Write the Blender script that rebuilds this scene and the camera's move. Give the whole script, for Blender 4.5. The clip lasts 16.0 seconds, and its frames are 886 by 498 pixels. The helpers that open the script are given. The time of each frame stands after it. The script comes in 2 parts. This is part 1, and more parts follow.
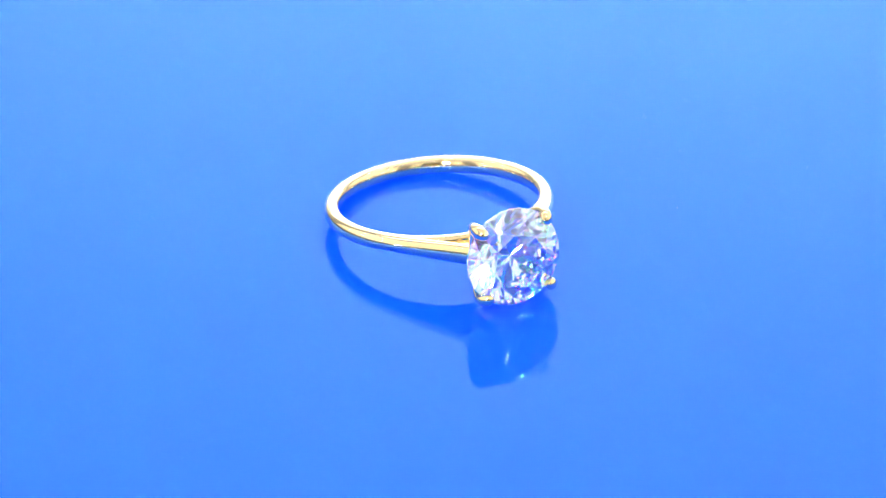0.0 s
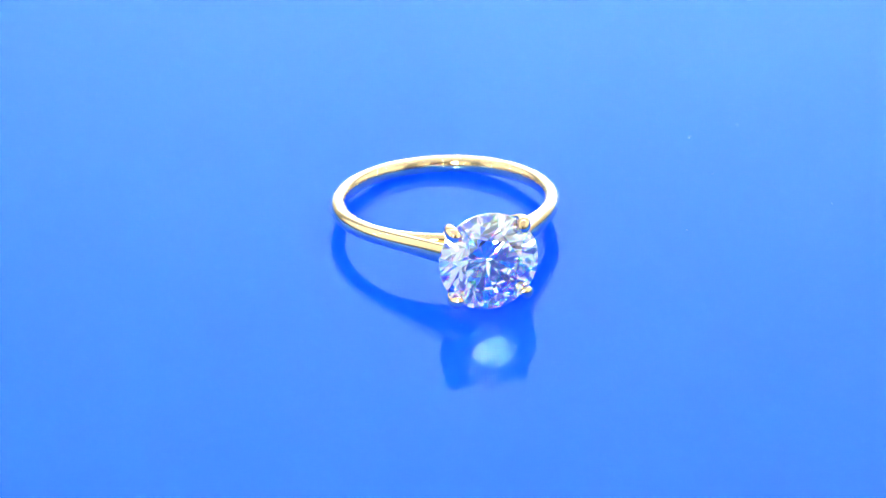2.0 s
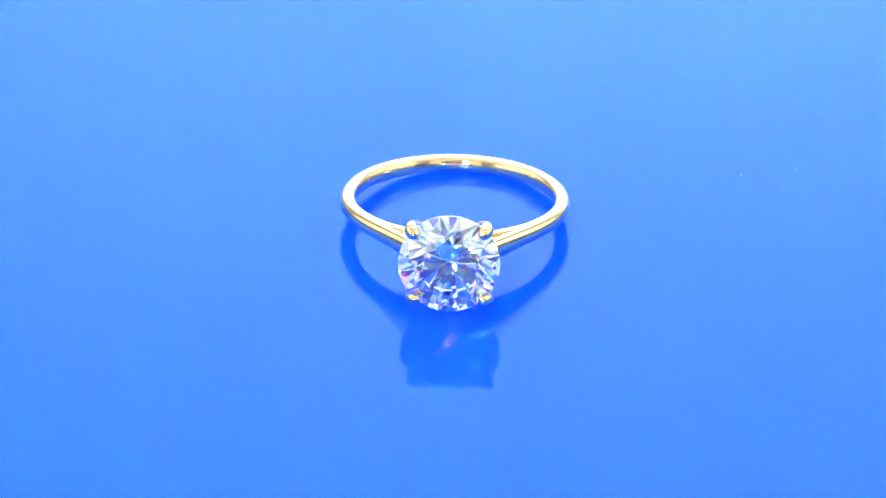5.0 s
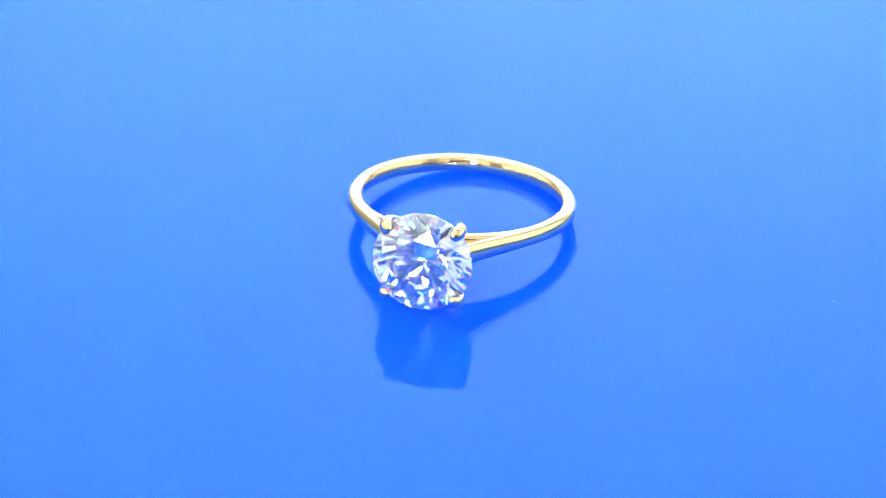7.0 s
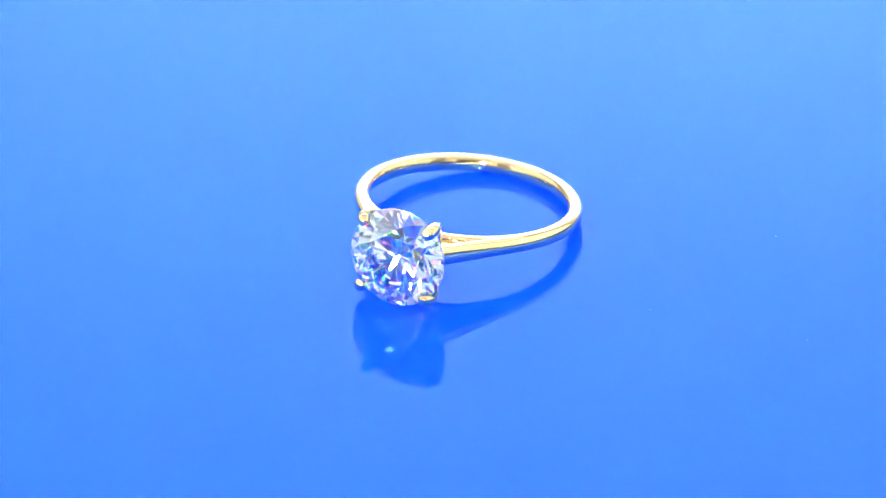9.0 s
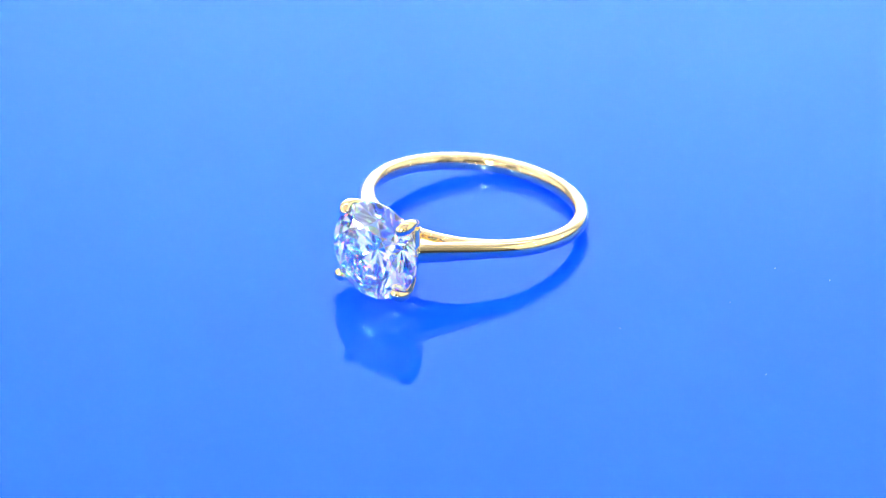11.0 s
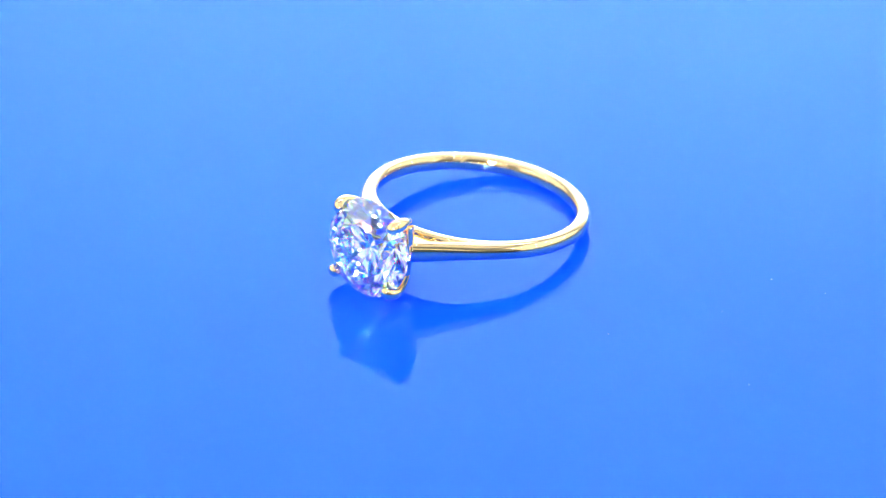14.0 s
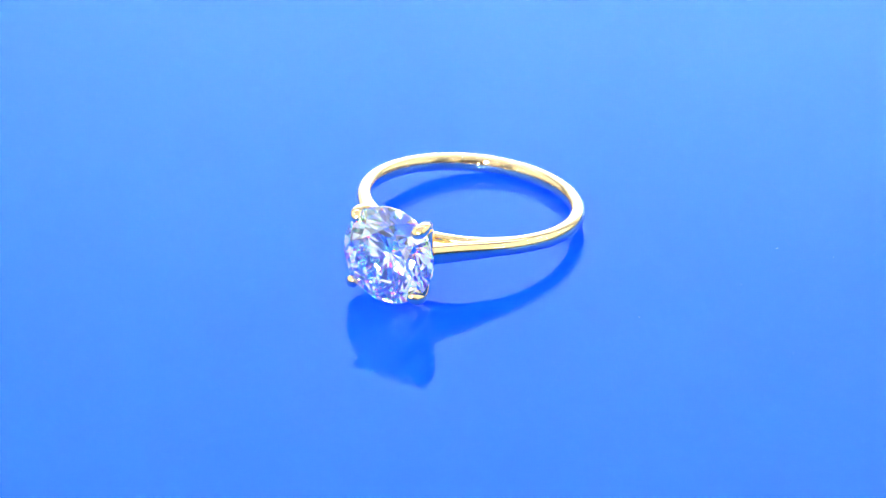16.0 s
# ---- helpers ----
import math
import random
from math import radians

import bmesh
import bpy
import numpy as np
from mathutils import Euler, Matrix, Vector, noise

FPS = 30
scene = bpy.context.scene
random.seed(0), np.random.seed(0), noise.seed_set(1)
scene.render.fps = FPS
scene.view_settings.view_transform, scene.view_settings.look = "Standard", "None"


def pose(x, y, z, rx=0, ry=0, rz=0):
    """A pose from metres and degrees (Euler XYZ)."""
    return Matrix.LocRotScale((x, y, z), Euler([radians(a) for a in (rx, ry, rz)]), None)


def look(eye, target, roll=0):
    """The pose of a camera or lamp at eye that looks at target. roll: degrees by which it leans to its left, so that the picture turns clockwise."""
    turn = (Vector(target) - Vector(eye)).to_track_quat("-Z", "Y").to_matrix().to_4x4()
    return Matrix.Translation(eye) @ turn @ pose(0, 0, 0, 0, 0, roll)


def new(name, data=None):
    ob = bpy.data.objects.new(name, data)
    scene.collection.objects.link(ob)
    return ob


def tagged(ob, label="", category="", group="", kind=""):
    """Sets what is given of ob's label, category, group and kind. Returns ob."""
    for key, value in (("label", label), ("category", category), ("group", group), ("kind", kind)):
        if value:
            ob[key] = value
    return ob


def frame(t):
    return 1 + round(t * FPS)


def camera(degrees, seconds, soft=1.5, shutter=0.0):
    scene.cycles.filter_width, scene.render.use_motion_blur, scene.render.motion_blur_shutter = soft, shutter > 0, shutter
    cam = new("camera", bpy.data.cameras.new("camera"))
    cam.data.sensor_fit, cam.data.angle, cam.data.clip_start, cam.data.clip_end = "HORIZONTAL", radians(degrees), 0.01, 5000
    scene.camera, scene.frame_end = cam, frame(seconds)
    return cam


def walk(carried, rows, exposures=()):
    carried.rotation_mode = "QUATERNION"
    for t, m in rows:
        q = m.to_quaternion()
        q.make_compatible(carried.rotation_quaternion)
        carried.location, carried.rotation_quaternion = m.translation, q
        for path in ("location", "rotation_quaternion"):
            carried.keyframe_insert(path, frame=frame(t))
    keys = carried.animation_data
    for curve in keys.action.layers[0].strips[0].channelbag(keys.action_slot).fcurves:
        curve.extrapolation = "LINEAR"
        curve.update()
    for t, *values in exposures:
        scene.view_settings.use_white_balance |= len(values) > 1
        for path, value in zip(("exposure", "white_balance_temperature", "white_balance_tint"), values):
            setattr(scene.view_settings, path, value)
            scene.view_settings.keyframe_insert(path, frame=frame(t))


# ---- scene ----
cam = camera(12.18, 16.0, soft=1.3)
eye = pose(0, -0.31186, 0.18399, 59.334, 0, 0.202) @ pose(0, 0, 0, 0, 0, -0.434)
cam.data.dof.use_dof, cam.data.dof.focus_distance, cam.data.dof.aperture_fstop = True, 0.352, 36.0
walk(cam, [(0, eye), (16.0, eye)], exposures=[(0, 0.0), (16.0, 0.0)])

MM = 0.001


# ---- world: the dim room around the light tent ----
world = bpy.data.worlds.new("studio")
scene.world = world
scene.cycles.max_bounces, scene.cycles.transmission_bounces, scene.cycles.glossy_bounces = 32, 32, 16
scene.cycles.sample_clamp_indirect = 0
world.use_nodes = True
world.node_tree.nodes["Background"].inputs["Color"].default_value = (0.5, 0.6, 0.8, 1)
world.node_tree.nodes["Background"].inputs["Strength"].default_value = 0.05


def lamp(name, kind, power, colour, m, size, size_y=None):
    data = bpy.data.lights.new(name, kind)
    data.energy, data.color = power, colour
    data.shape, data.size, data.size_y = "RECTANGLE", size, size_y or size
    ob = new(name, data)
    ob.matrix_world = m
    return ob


# unseen tent's added fill lamps: front and rear ceiling, dark seam between, sides, front
lamp("overhead_fill_light", "AREA", 1.9, (1.0, 0.99, 0.97), look((0.0, -0.42, 0.78), (0.0, -0.42, 0), 0), 1.1, 0.86)
lamp("rear_fill_light", "AREA", 3.0, (0.95, 0.98, 1.06), look((0.0, 0.29, 0.78), (0.0, 0.29, 0), 0), 1.1, 0.32)
lamp("side_fill_light", "AREA", 1.8, (0.97, 1.0, 1.02), look((-0.58, -0.05, 0.40), (0, -0.05, 0.40)), 0.9, 0.62)
lamp("side_fill_light", "AREA", 1.8, (0.97, 1.0, 1.02), look((0.58, -0.05, 0.40), (0, -0.05, 0.40)), 0.9, 0.62)
lamp("front_fill_light", "AREA", 2.2, (1.0, 0.99, 0.97), look((0.0, -0.88, 0.40), (0, 0, 0.40)), 1.1, 0.66)
# added strip lamp, out of view, that brightens the paper mirrored in the disc
lamp("backdrop_fill_light", "AREA", 7.6, (1.0, 1.0, 1.0), look((0.09, 0.26, 0.03), (0.09, 0.455, 0.18)), 0.5, 0.05)
# blue light inside the turntable's housing, under the translucent disc
lamp("blue_underlight", "AREA", 4.5, (0.03, 0.12, 1.0), pose(0, 0, -0.05, 180, 0, 0), 0.6)
# the one round lamp, beside the camera and at its height, turned to the ring
lamp("round_lamp_light", "AREA", 1.1, (1.0, 0.97, 0.92), look((-0.073, -0.305, 0.172), (0, 0, 0)), 0.04).data.shape = "DISK"


# ---- materials ----
def material(name, colour, rough=0.5, metal=0.0, ior=1.5):
    m = bpy.data.materials.new(name)
    m.use_nodes = True
    b = m.node_tree.nodes["Principled BSDF"]
    b.inputs["Base Color"].default_value = (*colour, 1)
    b.inputs["Roughness"].default_value = rough
    b.inputs["Metallic"].default_value = metal
    b.inputs["IOR"].default_value = ior
    return m, m.node_tree.nodes, m.node_tree.links, b


def vary(nodes, links, socket, scale, low, high, detail=3.0, coord="Object"):
    """A noise between two values or colours, in the thing's own space."""
    tc = nodes.new("ShaderNodeTexCoord")
    n = nodes.new("ShaderNodeTexNoise")
    n.inputs["Scale"].default_value, n.inputs["Detail"].default_value = scale, detail
    r = nodes.new("ShaderNodeValToRGB")
    r.color_ramp.elements[0].position, r.color_ramp.elements[1].position = 0.35, 0.65
    r.color_ramp.elements[0].color, r.color_ramp.elements[1].color = low, high
    links.new(tc.outputs[coord], n.inputs["Vector"])
    links.new(n.outputs["Fac"], r.inputs["Fac"])
    links.new(r.outputs["Color"], socket)
    return n


def relief(nodes, links, bsdf, scale, strength, distance, stretch=(1, 1, 1)):
    tc = nodes.new("ShaderNodeTexCoord")
    mp = nodes.new("ShaderNodeMapping")
    mp.inputs["Scale"].default_value = stretch
    n = nodes.new("ShaderNodeTexNoise")
    n.inputs["Scale"].default_value, n.inputs["Detail"].default_value = scale, 4
    bump = nodes.new("ShaderNodeBump")
    bump.inputs["Strength"].default_value, bump.inputs["Distance"].default_value = strength, distance
    links.new(tc.outputs["Object"], mp.inputs["Vector"])
    links.new(mp.outputs["Vector"], n.inputs["Vector"])
    links.new(n.outputs["Fac"], bump.inputs["Height"])
    links.new(bump.outputs["Normal"], bsdf.inputs["Normal"])


def grey(v):
    return (v, v, v, 1)


GOLD, n_, l_, b_ = material("polished yellow gold", (0.90, 0.70, 0.34), 0.06, 1.0)
vary(n_, l_, b_.inputs["Base Color"], 300, (0.88, 0.685, 0.33, 1), (0.92, 0.715, 0.355, 1))
vary(n_, l_, b_.inputs["Roughness"], 900, grey(0.04), grey(0.075), 5)
relief(n_, l_, b_, 700, 0.10, 0.00006)

ACRYLIC, n_, l_, b_ = material("glossy blue acrylic", (0.001, 0.05, 0.85), 0.3, 0.0, 1.45)
b_.inputs["Specular IOR Level"].default_value = 0.0
vary(n_, l_, b_.inputs["Base Color"], 14, (0.0030, 0.086, 0.95, 1), (0.0033, 0.090, 0.97, 1))
b_.inputs["Subsurface Weight"].default_value = 1.0
b_.inputs["Subsurface Radius"].default_value = (0.3, 0.7, 1.0)
b_.inputs["Subsurface Scale"].default_value = 0.04
gloss = n_.new("ShaderNodeBsdfGlossy")
gloss.inputs["Color"].default_value = (0.345, 0.65, 0.95, 1)
vary(n_, l_, gloss.inputs["Roughness"], 60, grey(0.004), grey(0.010), 5)
edge = n_.new("ShaderNodeFresnel")
edge.inputs["IOR"].default_value = 1.45
coat = n_.new("ShaderNodeMixShader")
l_.new(edge.outputs[0], coat.inputs[0])
l_.new(b_.outputs[0], coat.inputs[1])
l_.new(gloss.outputs[0], coat.inputs[2])
l_.new(coat.outputs[0], n_["Material Output"].inputs["Surface"])

BACKDROP, n_, l_, b_ = material("white backdrop paper", (0.78, 0.80, 0.82), 0.85)
vary(n_, l_, b_.inputs["Base Color"], 6, (0.76, 0.78, 0.80, 1), (0.80, 0.82, 0.84, 1))

FABRIC, n_, l_, b_ = material("grey tent fabric", (0.36, 0.37, 0.39), 0.9)
vary(n_, l_, b_.inputs["Base Color"], 8, (0.34, 0.35, 0.37, 1), (0.38, 0.39, 0.41, 1))
relief(n_, l_, b_, 900, 0.15, 0.0004)

GREY, n_, l_, b_ = material("mid grey studio paint", (0.36, 0.38, 0.41), 0.8)
vary(n_, l_, b_.inputs["Base Color"], 5, (0.34, 0.36, 0.39, 1), (0.38, 0.40, 0.43, 1))

DARK, n_, l_, b_ = material("dark studio wall paint", (0.05, 0.05, 0.055), 0.8)
vary(n_, l_, b_.inputs["Base Color"], 5, (0.045, 0.045, 0.05, 1), (0.055, 0.055, 0.06, 1))

PLASTIC, n_, l_, b_ = material("white strip plastic", (0.75, 0.75, 0.74), 0.5)
vary(n_, l_, b_.inputs["Base Color"], 40, (0.72, 0.72, 0.71, 1), (0.77, 0.77, 0.76, 1))

LED, n_, l_, b_ = material("lit white diode", (0.9, 0.9, 0.9), 0.4)
b_.inputs["Emission Color"].default_value = (1.0, 0.98, 0.95, 1)
b_.inputs["Emission Strength"].default_value = 60

DUST, n_, l_, b_ = material("pale dust fibre", (0.14, 0.27, 0.55), 0.8)
GRIT, n_, l_, b_ = material("dark dust grain", (0.01, 0.07, 0.35), 0.8)


def brilliant():
    """Clear stone with the high refraction of diamond."""
    m = bpy.data.materials.new("clear diamond")
    m.use_nodes = True
    nodes, links = m.node_tree.nodes, m.node_tree.links
    out = nodes["Material Output"]
    nodes.remove(nodes["Principled BSDF"])
    def glass(colour, ior):
        g = nodes.new("ShaderNodeBsdfGlass")
        g.inputs["Color"].default_value, g.inputs["Roughness"].default_value, g.inputs["IOR"].default_value = colour, 0.0, ior
        return g.outputs[0]

    def both(kind, a, b, fac=None):
        n = nodes.new(kind)
        k = len(n.inputs) - 2
        links.new(a, n.inputs[k])
        links.new(b, n.inputs[k + 1])
        if fac is not None:
            n.inputs[0].default_value = fac
        return n.outputs[0]

    add = "ShaderNodeAddShader"
    fire = both(add, both(add, glass((1, 0, 0, 1), 2.36), glass((0, 1, 0, 1), 2.417)), glass((0, 0, 1, 1), 2.48))
    last = both("ShaderNodeMixShader", glass((0.962, 1.0, 1, 1), 2.417), fire, 0.10)
    links.new(last, out.inputs["Surface"])
    return m


DIAMOND = brilliant()


# ---- mesh helpers ----
def part(name, bm, mat, parent=None, label="", smooth=False):
    bmesh.ops.recalc_face_normals(bm, faces=bm.faces)
    me = bpy.data.meshes.new(name)
    bm.to_mesh(me)
    bm.free()
    me.materials.append(mat)
    if smooth:
        for p in me.polygons:
            p.use_smooth = True
    ob = new(name, me)
    ob.parent = parent
    if label:
        tagged(ob, label)
    return ob


def box(bm, lo, hi):
    r = bmesh.ops.create_cube(bm, size=1)
    for v in r["verts"]:
        v.co = Vector([lo[i] + (v.co[i] + 0.5) * (hi[i] - lo[i]) for i in range(3)])


def section(hx, hz, power, count=20, inner=None):
    """A rounded band section: half thickness, half width, squareness, and that of the inner side."""
    out = []
    for k in range(count):
        a = 2 * math.pi * k / count
        c, s = math.cos(a), math.sin(a)
        bend = inner if inner and c < 0 else power
        out.append((math.copysign(abs(c) ** bend, c) * hx, math.copysign(abs(s) ** power, s) * hz))
    return out


def sweep(bm, frames, closed=False):
    """frames: (centre, axis_u, axis_v, section) in millimetres."""
    rings = []
    for c, u, v, sec in frames:
        rings.append([bm.verts.new((c + u * p + v * q) * MM) for p, q in sec])
    n = len(rings)
    for i in range(n if closed else n - 1):
        a, b = rings[i], rings[(i + 1) % n]
        for k in range(len(a)):
            j = (k + 1) % len(a)
            bm.faces.new((a[k], a[j], b[j], b[k]))
    if not closed:
        bm.faces.new(rings[0])
        bm.faces.new(rings[-1][::-1])


def smoothstep(x):
    x = max(0.0, min(1.0, x))
    return x * x * (3 - 2 * x)


# ---- setting: unseen light tent, with added boards that shape the reflections ----
def wall(name, lo, hi, mat, label):
    bm = bmesh.new()
    box(bm, lo, hi)
    return tagged(part(name, bm, mat), label, "wall", kind="structure")


wall("floor", (-0.6, -0.9, -0.08), (0.6, 0.5, -0.06), DARK, "dark painted studio table")
wall("wall_north", (-0.6, 0.48, -0.06), (0.6, 0.50, 0.8), FABRIC, "grey fabric wall of a light tent")
# out of view: bright paper added for the disc to mirror
wall("backdrop", (-0.30, 0.455, 0.13), (0.30, 0.46, 0.44), BACKDROP, "unseen white paper board, added as a reflection for the disc")
wall("wall_west", (-0.62, -0.9, -0.08), (-0.6, 0.5, 0.8), FABRIC, "grey fabric wall of a light tent")
wall("wall_east", (0.6, -0.9, -0.08), (0.62, 0.5, 0.8), FABRIC, "grey fabric wall of a light tent")
wall("wall_south", (-0.6, -0.92, -0.06), (0.6, -0.9, 0.8), GREY, "mid grey painted wall of the studio")
# unseen dark panel added for a dark core in the stone's reflections
wall("wall_camera_flag", (-0.135, -0.425, -0.06), (0.135, -0.415, 0.33), DARK, "dark flag behind the camera, added to darken reflections")
# unseen board, added so that the gold's shoulder reflects a dark streak
wall("wall_front_flag", (0.15, -0.420, -0.06), (0.46, -0.410, 0.13), DARK, "low dark flag beside the camera, added to streak the gold's reflection")
# added overhead, out of view, to reflect as a thin dark line on the band
wall("trim_seam_flag", (-0.58, 0.0, 0.770), (0.58, 0.12, 0.776), DARK, "dark flag between the ceiling lamps, added for a dark line on the band")
wall("ceiling", (-0.62, -0.92, 0.8), (0.62, 0.5, 0.82), FABRIC, "grey fabric ceiling of a light tent")


# ---- unseen rows of diodes, added so that the stone sparkles ----
def led_strip(m, length, count, radius=0.007, mat=None, drop=0.0):
    """A slim plastic bar with lit diodes; it faces its own +z."""
    strip = tagged(new("led_strip"), "white plastic strip with lit diodes, unseen, added for the stone's sparkle", "light strip", "diode strips of the tent")
    bm = bmesh.new()
    box(bm, (-length / 2, -0.005, -0.004), (length / 2, 0.005, 0.0))
    bmesh.ops.bevel(bm, geom=bm.edges[:], offset=0.001, segments=2, affect="EDGES")
    part("bar", bm, mat or PLASTIC, strip)
    for x in (-0.4 * length, 0.4 * length) if drop else ():
        bm = bmesh.new()
        box(bm, (x - 0.003, 0.005, -0.004), (x + 0.003, drop, 0.0))
        part("leg", bm, mat, strip)
    data = None
    for k in range(count):
        x = length * ((k + 0.5) / count - 0.5)
        if data is None:
            bm = bmesh.new()
            bmesh.ops.create_icosphere(bm, subdivisions=2, radius=radius)
            bead = part("diode", bm, LED, strip, smooth=True)
            data = bead.data
        else:
            bead = new("diode", data)
            bead.parent = strip
        bead.location = (x, 0, radius * 0.6)
    strip.matrix_world = m
    return strip


for y in (-0.56, -0.22):
    led_strip(pose(0, y, 0.765, 180, 0, 0), 0.96, 5)
for z in (0.22, 0.52):
    led_strip(pose(-0.565, -0.12, z, 90, 0, 90), 0.80, 4)
    led_strip(pose(0.565, -0.12, z, 90, 0, -90), 0.80, 4)
    led_strip(pose(0, -0.865, z, -90, 0, 0), 0.96, 5)
# two low rows added in front for sparkle in the stone's mirror image
for m, length, count in ((pose(0, -0.407, 0.024, -90, 0, 0), 0.26, 5), (pose(-0.30, -0.29, 0.05, -90, 0, -46), 0.20, 4)):
    low = led_strip(m, length, count, 0.0065, DARK, m.translation.z + 0.06)
    tagged(low, "dark strip with small lit diodes, unseen, added low at the front for sparkle")


# ---- turntable with its blue top ----
def turntable():
    top = tagged(new("turntable"), "glossy blue acrylic turntable, lit from within, with sparse dust", "turntable")
    bm = bmesh.new()
    n, r, h, e = 128, 0.40, 0.012, 0.0012
    rings = []
    for rad, z in ((r - e, -h), (r, -h + e), (r, -e), (r - e * 0.3, -e * 0.3), (r - e, 0)):
        rings.append([bm.verts.new((rad * math.cos(2 * math.pi * k / n), rad * math.sin(2 * math.pi * k / n), z)) for k in range(n)])
    for a, b in zip(rings, rings[1:]):
        for k in range(n):
            bm.faces.new((a[k], a[(k + 1) % n], b[(k + 1) % n], b[k]))
    bm.faces.new(rings[0][::-1])
    bm.faces.new(rings[-1])
    part("disc", bm, ACRYLIC, top)
    # ring-shaped housing that carries the disc, with the blue light inside
    bm = bmesh.new()
    frames = []
    for k in range(96):
        a = 2 * math.pi * k / 96
        u = Vector((math.cos(a), math.sin(a), 0))
        frames.append((u * 384 + Vector((0, 0, -36)), u, Vector((0, 0, 1)), section(9, 24, 0.5, 16)))
    sweep(bm, frames, True)
    part("housing", bm, DARK, top, "dark round housing of the turntable")
    return top


def speck(parent, x, y, size, mat, turn=0.0, long=1.0):
    """A dust grain on the disc; x, y and size in millimetres."""
    bm = bmesh.new()
    bmesh.ops.create_icosphere(bm, subdivisions=1, radius=1)
    rnd = random.Random(int(x * 100 + y * 7))
    for v in bm.verts:
        v.co = Vector((v.co.x * long, v.co.y, v.co.z * 0.5)) * size * MM * rnd.uniform(0.75, 1.2)
    m = Matrix.Translation((x * MM, y * MM, size * 0.4 * MM)) @ Matrix.Rotation(turn, 4, "Z")
    bmesh.ops.transform(bm, matrix=m, verts=bm.verts)
    return part("dust_speck", bm, mat, parent)


TURNTABLE = turntable()
speck(TURNTABLE, -5.02, 25.16, 0.07, GRIT, 0.4, 1.4)
speck(TURNTABLE, 3.87, 19.90, 0.08, GRIT, 1.0, 1.5)
speck(TURNTABLE, -13.04, 30.15, 0.045, DUST, 0.1, 1.2)
speck(TURNTABLE, 2.84, 33.74, 0.045, DUST, 0.9, 1.1)
speck(TURNTABLE, -12.0, 25.26, 0.045, DUST, -0.5, 2.4)

# ---- the ring: x to the stone, z along the finger ----
R_OUT, HT, HZ = 10.1, 0.72, 0.78
GIRDLE_X, GIRDLE_R = 14.54, 4.327


def ring():
    thing = tagged(new("diamond_ring"), "yellow gold solitaire ring with a diamond, lying on blue acrylic", "ring")
    # band, slimmer where the shoulders leave it
    bm = bmesh.new()
    frames = []
    n = 240
    for k in range(n):
        a = 2 * math.pi * k / n
        d = abs((a + math.pi) % (2 * math.pi) - math.pi)
        s = 1 - smoothstep((d - radians(20)) / radians(40))
        ht = HT - 0.20 * s
        hz = HZ - 0.10 * s
        rad = R_OUT - HT - (HT - ht)
        u = Vector((math.cos(a), math.sin(a), 0))
        frames.append((u * rad, u, Vector((0, 0, 1)), section(ht, hz, 1.0, 32, 0.72)))
    sweep(bm, frames, True)
    part("band", bm, GOLD, thing, smooth=True)
    # cathedral shoulders
    for side in (1, -1):
        bm = bmesh.new()
        frames = []
        rad = R_OUT - HT
        a = radians(73)
        c = Vector((rad * math.cos(a), rad * math.sin(a), 0))
        heading = a - math.pi / 2
        n, ds = 36, 0.325
        for k in range(n + 1):
            q = k / n
            t = Vector((math.cos(heading), math.sin(heading), 0))
            u = Vector((-t.y, t.x, 0))
            here = c.copy()
            c = c + t * ds
            heading -= ds / rad * (1 - smoothstep(k * ds / 6.0))
            grow = smoothstep((q - 0.3) / 0.7)
            start = min(1.0, q / 0.12)
            ht = (HT - 0.02) * (0.9 + 0.1 * start) - 0.12 * grow
            hz = (HZ - 0.01) * (0.9 + 0.1 * start) + 0.16 * grow
            centre = Vector((here.x, here.y * side, 0))
            u = Vector((u.x, u.y * side, 0))
            frames.append((centre, u, Vector((0, 0, 1)), section(ht, hz, 1.0)))
        sweep(bm, frames)
        shoulder = part("shoulder", bm, GOLD, thing, smooth=True)
        # thin web that fills the wedge between shoulder and band
        bm = bmesh.new()
        line = [(f[0].x, f[0].y) for f in frames[16:35]]
        line += [(12.0, 2.0 * side), (11.2, 1.1 * side), (10.3, 0.3 * side)]
        for k in range(13):
            b = radians(2 + 44 * k / 12)
            line.append(((rad - 0.2) * math.cos(b), (rad - 0.2) * math.sin(b) * side))
        rows = [[bm.verts.new(Vector((x, y, z)) * MM) for x, y in line] for z in (0.22, -0.22)]
        bm.faces.new(rows[0])
        bm.faces.new(rows[1][::-1])
        for k in range(len(line)):
            j = (k + 1) % len(line)
            bm.faces.new((rows[0][k], rows[0][j], rows[1][j], rows[1][k]))
        part("web", bm, GOLD, shoulder)
    # head
    twist = Matrix.Rotation(radians(1.146), 4, "X")
    bm = bmesh.new()
    frames = []
    for k in range(48):
        a = 2 * math.pi * k / 48
        u = Vector((0, math.cos(a), math.sin(a)))
        frames.append((Vector((11.0, 0, 0)) + u * 1.45, u, Vector((1, 0, 0)), section(0.26, 0.3, 1.0, 10)))
    sweep(bm, frames, True)
    bmesh.ops.transform(bm, matrix=twist, verts=bm.verts)
    rail = part("gallery_rail", bm, GOLD, thing, smooth=True)
    for side in (1, -1):
        # side bar between the upper and lower prong, where the shoulder ends
        bm = bmesh.new()
        frames = []
        for k in range(17):
            z = -2.4 + 4.8 * k / 16
            c = Vector((12.45, side * (2.55 + 0.22 * (1 - (z / 2.4) ** 2)), z))
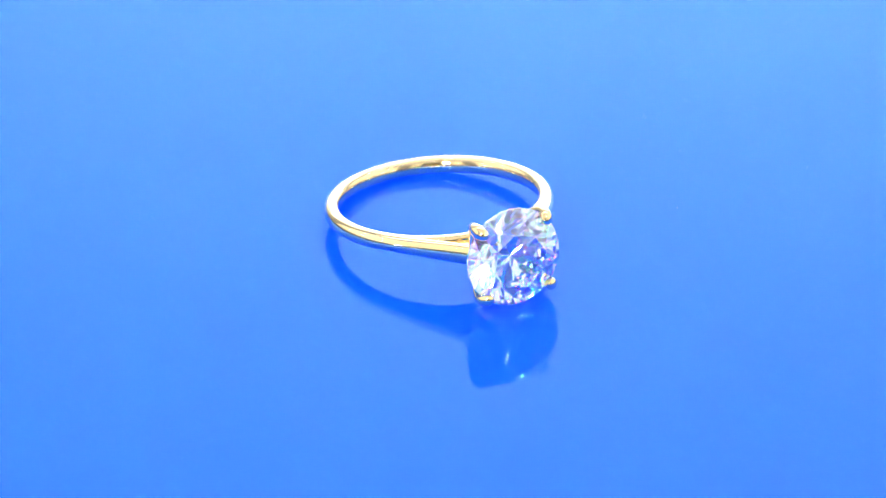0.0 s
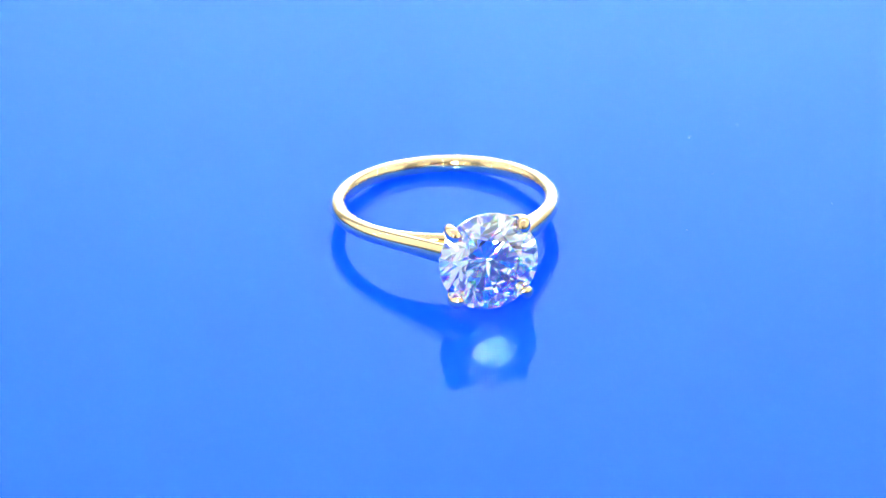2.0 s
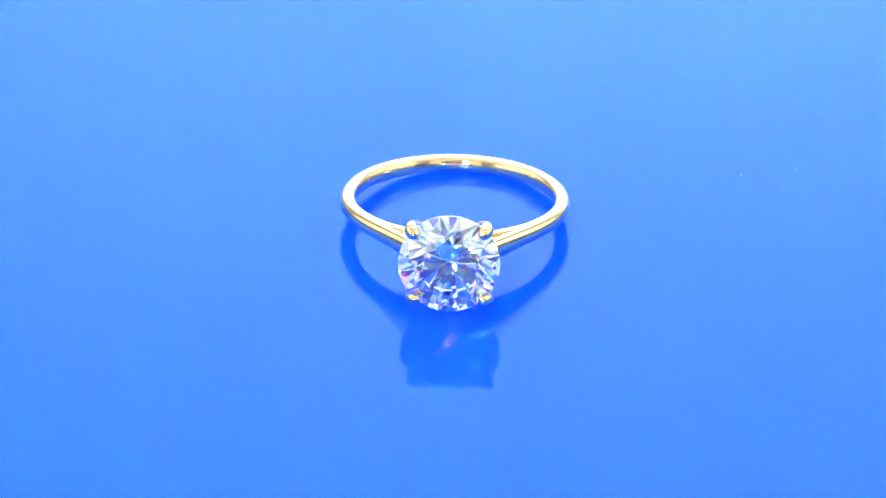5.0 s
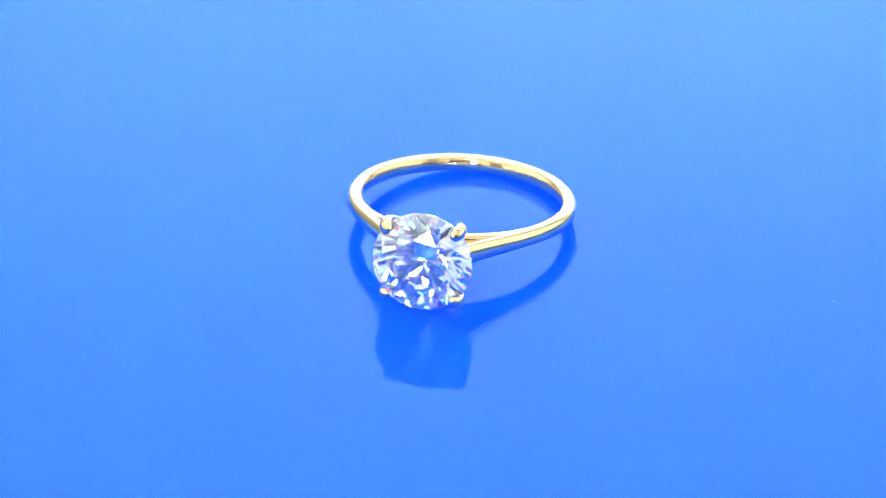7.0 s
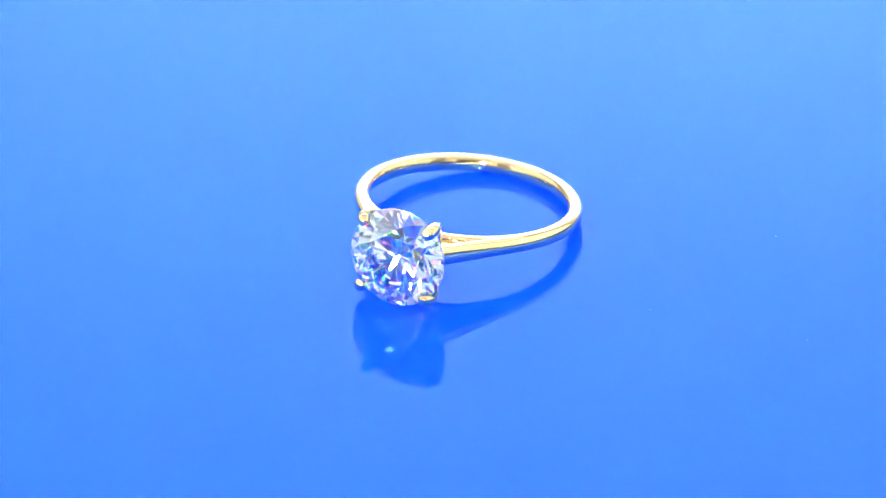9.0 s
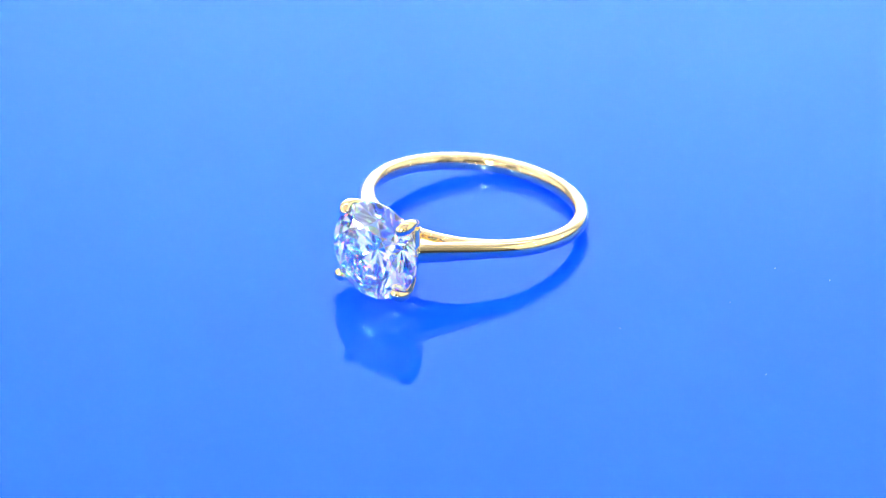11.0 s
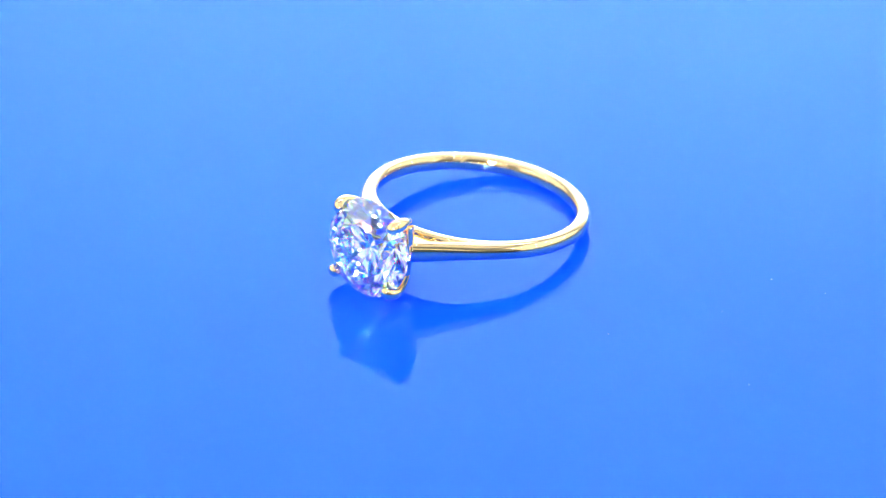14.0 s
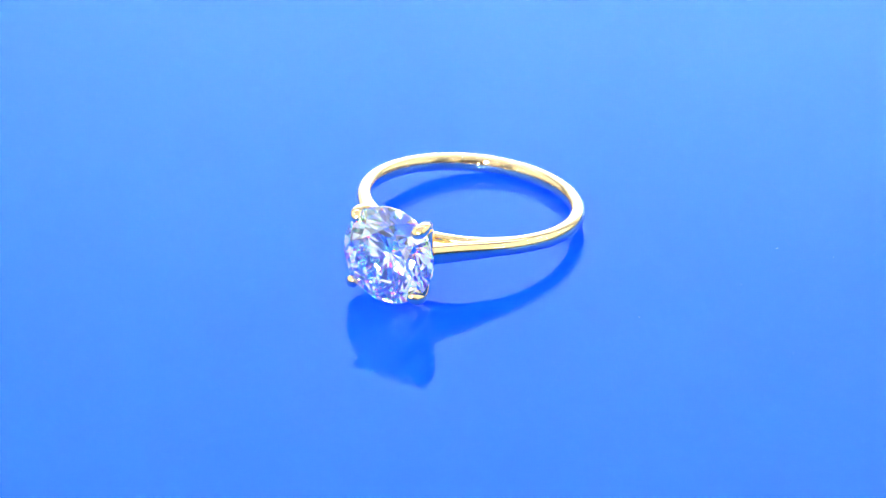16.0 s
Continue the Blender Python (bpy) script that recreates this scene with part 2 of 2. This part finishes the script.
            frames.append((c, Vector((1, 0, 0)), Vector((0, 1, 0)), section(0.42, 0.30, 0.9, 12)))
        sweep(bm, frames)
        bmesh.ops.transform(bm, matrix=twist, verts=bm.verts)
        part("side_bar", bm, GOLD, rail, smooth=True)
    for sy, sz in ((1, 1), (1, -1), (-1, 1), (-1, -1)):
        d = Vector((0, sy, sz)).normalized()
        path = [(10.5, 0.9, 0.50), (11.0, 2.0, 0.46), (11.7, 2.95, 0.44), (12.5, 3.70, 0.46), (13.3, 4.22, 0.50), (14.0, 4.50, 0.55),
                (14.6, 4.57, 0.60), (15.05, 4.42, 0.62), (15.30, 4.14, 0.58), (15.40, 3.88, 0.44), (15.42, 3.72, 0.22)]
        pts = [Vector((x, 0, 0)) + d * r for x, r, w in path]
        bm = bmesh.new()
        frames = []
        side = Vector((1, 0, 0)).cross(d)
        for i, p in enumerate(pts):
            t = (pts[min(i + 1, len(pts) - 1)] - pts[max(i - 1, 0)]).normalized()
            v = t.cross(side).normalized()
            w = path[i][2]
            frames.append((p, side, v, section(w, w * 0.92, 1.0, 14)))
        sweep(bm, frames)
        bmesh.ops.transform(bm, matrix=twist, verts=bm.verts)
        ob = part("prong", bm, GOLD, rail, smooth=True)
        sub = ob.modifiers.new("round", "SUBSURF")
        sub.levels = sub.render_levels = 1
    stone(thing)
    return thing


def stone(parent):
    """Round brilliant: table, stars, kites, halves, girdle, pavilion."""
    R = GIRDLE_R
    tc, tp = math.tan(radians(34.5)), math.tan(radians(40.8))
    g = 0.035 * R
    rt, rs, rl = 0.57 * R, 0.775 * R, 0.20 * R
    c8 = math.cos(radians(22.5))
    bm = bmesh.new()

    def vert(r, deg, h):
        a = radians(deg + 11)
        return bm.verts.new(Vector((GIRDLE_X + h, r * math.cos(a), r * math.sin(a))) * MM)

    def scallop(r, h):
        """Drop of a half facet's plane at the girdle midway between its two corners."""
        chord, reach = R * math.cos(radians(11.25)), r * math.cos(radians(11.25))
        return h / (chord - reach) * (R - chord)

    table = [vert(rt, 45 * k, g + (R - rt) * tc) for k in range(8)]
    star = [vert(rs, 45 * k + 22.5, g + (R - rs * c8) * tc) for k in range(8)]
    up, down = [], []
    for k in range(32):
        d = 11.25 * k
        if k % 2 == 0:
            up.append(vert(R, d, g))
            down.append(vert(R, d, -g))
            continue
        # on the plane of the half facet between two girdle corners
        up.append(vert(R, d, g - scallop(rs, (R - rs * c8) * tc)))
        down.append(vert(R, d, -g + scallop(rl, (R - rl * c8) * tp)))
    tip = [vert(rl, 45 * k + 22.5, -g - (R - rl * c8) * tp) for k in range(8)]
    culet = vert(0, 0, -g - R * tp)
    f = bm.faces.new
    f(table)
    for k in range(8):
        j = (k + 1) % 8
        i = 4 * k
        f((table[k], star[k], table[j]))
        f((table[k], star[k - 1], up[i], star[k]))
        f((up[i], up[(i + 1) % 32], up[(i + 2) % 32], star[k]))
        f((up[(i + 2) % 32], up[(i + 3) % 32], up[(i + 4) % 32], star[k]))
        f((culet, tip[k - 1], down[i], tip[k]))
        f((down[i], down[(i + 1) % 32], down[(i + 2) % 32], tip[k]))
        f((down[(i + 2) % 32], down[(i + 3) % 32], down[(i + 4) % 32], tip[k]))
    for k in range(32):
        j = (k + 1) % 32
        f((up[k], up[j], down[j], down[k]))
    return part("gemstone", bm, DIAMOND, parent, "clear round brilliant cut diamond")


RING = ring()
REST = pose(-3.018 * MM, -0.142 * MM, 2.163 * MM, -1.017, -8.737, 0)

# turn of the table in degrees, as seen from above
TURN = [(0, 26.1), (0.5, 23.3), (1, 20.5), (1.5, 17.7), (2, 14.9), (2.5, 12.1), (3, 9.25), (3.5, 6.4), (4, 3.65),
        (6.5, -10.75), (7, -13.6), (7.5, -16.4), (8, -19.2), (8.5, -22.0), (9, -24.9), (11.5, -38.8), (12, -41.5), (12.5, -44.2),
        (12.7, -45.15), (12.82, -45.5), (13, -44.8), (13.5, -42.4), (14, -39.9), (14.5, -37.2), (15, -34.5), (15.5, -31.8), (16, -29.2)]


def motions():
    rows = [(t, pose(0, 0, 0, 0, 0, a - 90)) for t, a in TURN]
    walk(TURNTABLE, rows)
    walk(RING, [(t, m @ REST) for t, m in rows])


motions()
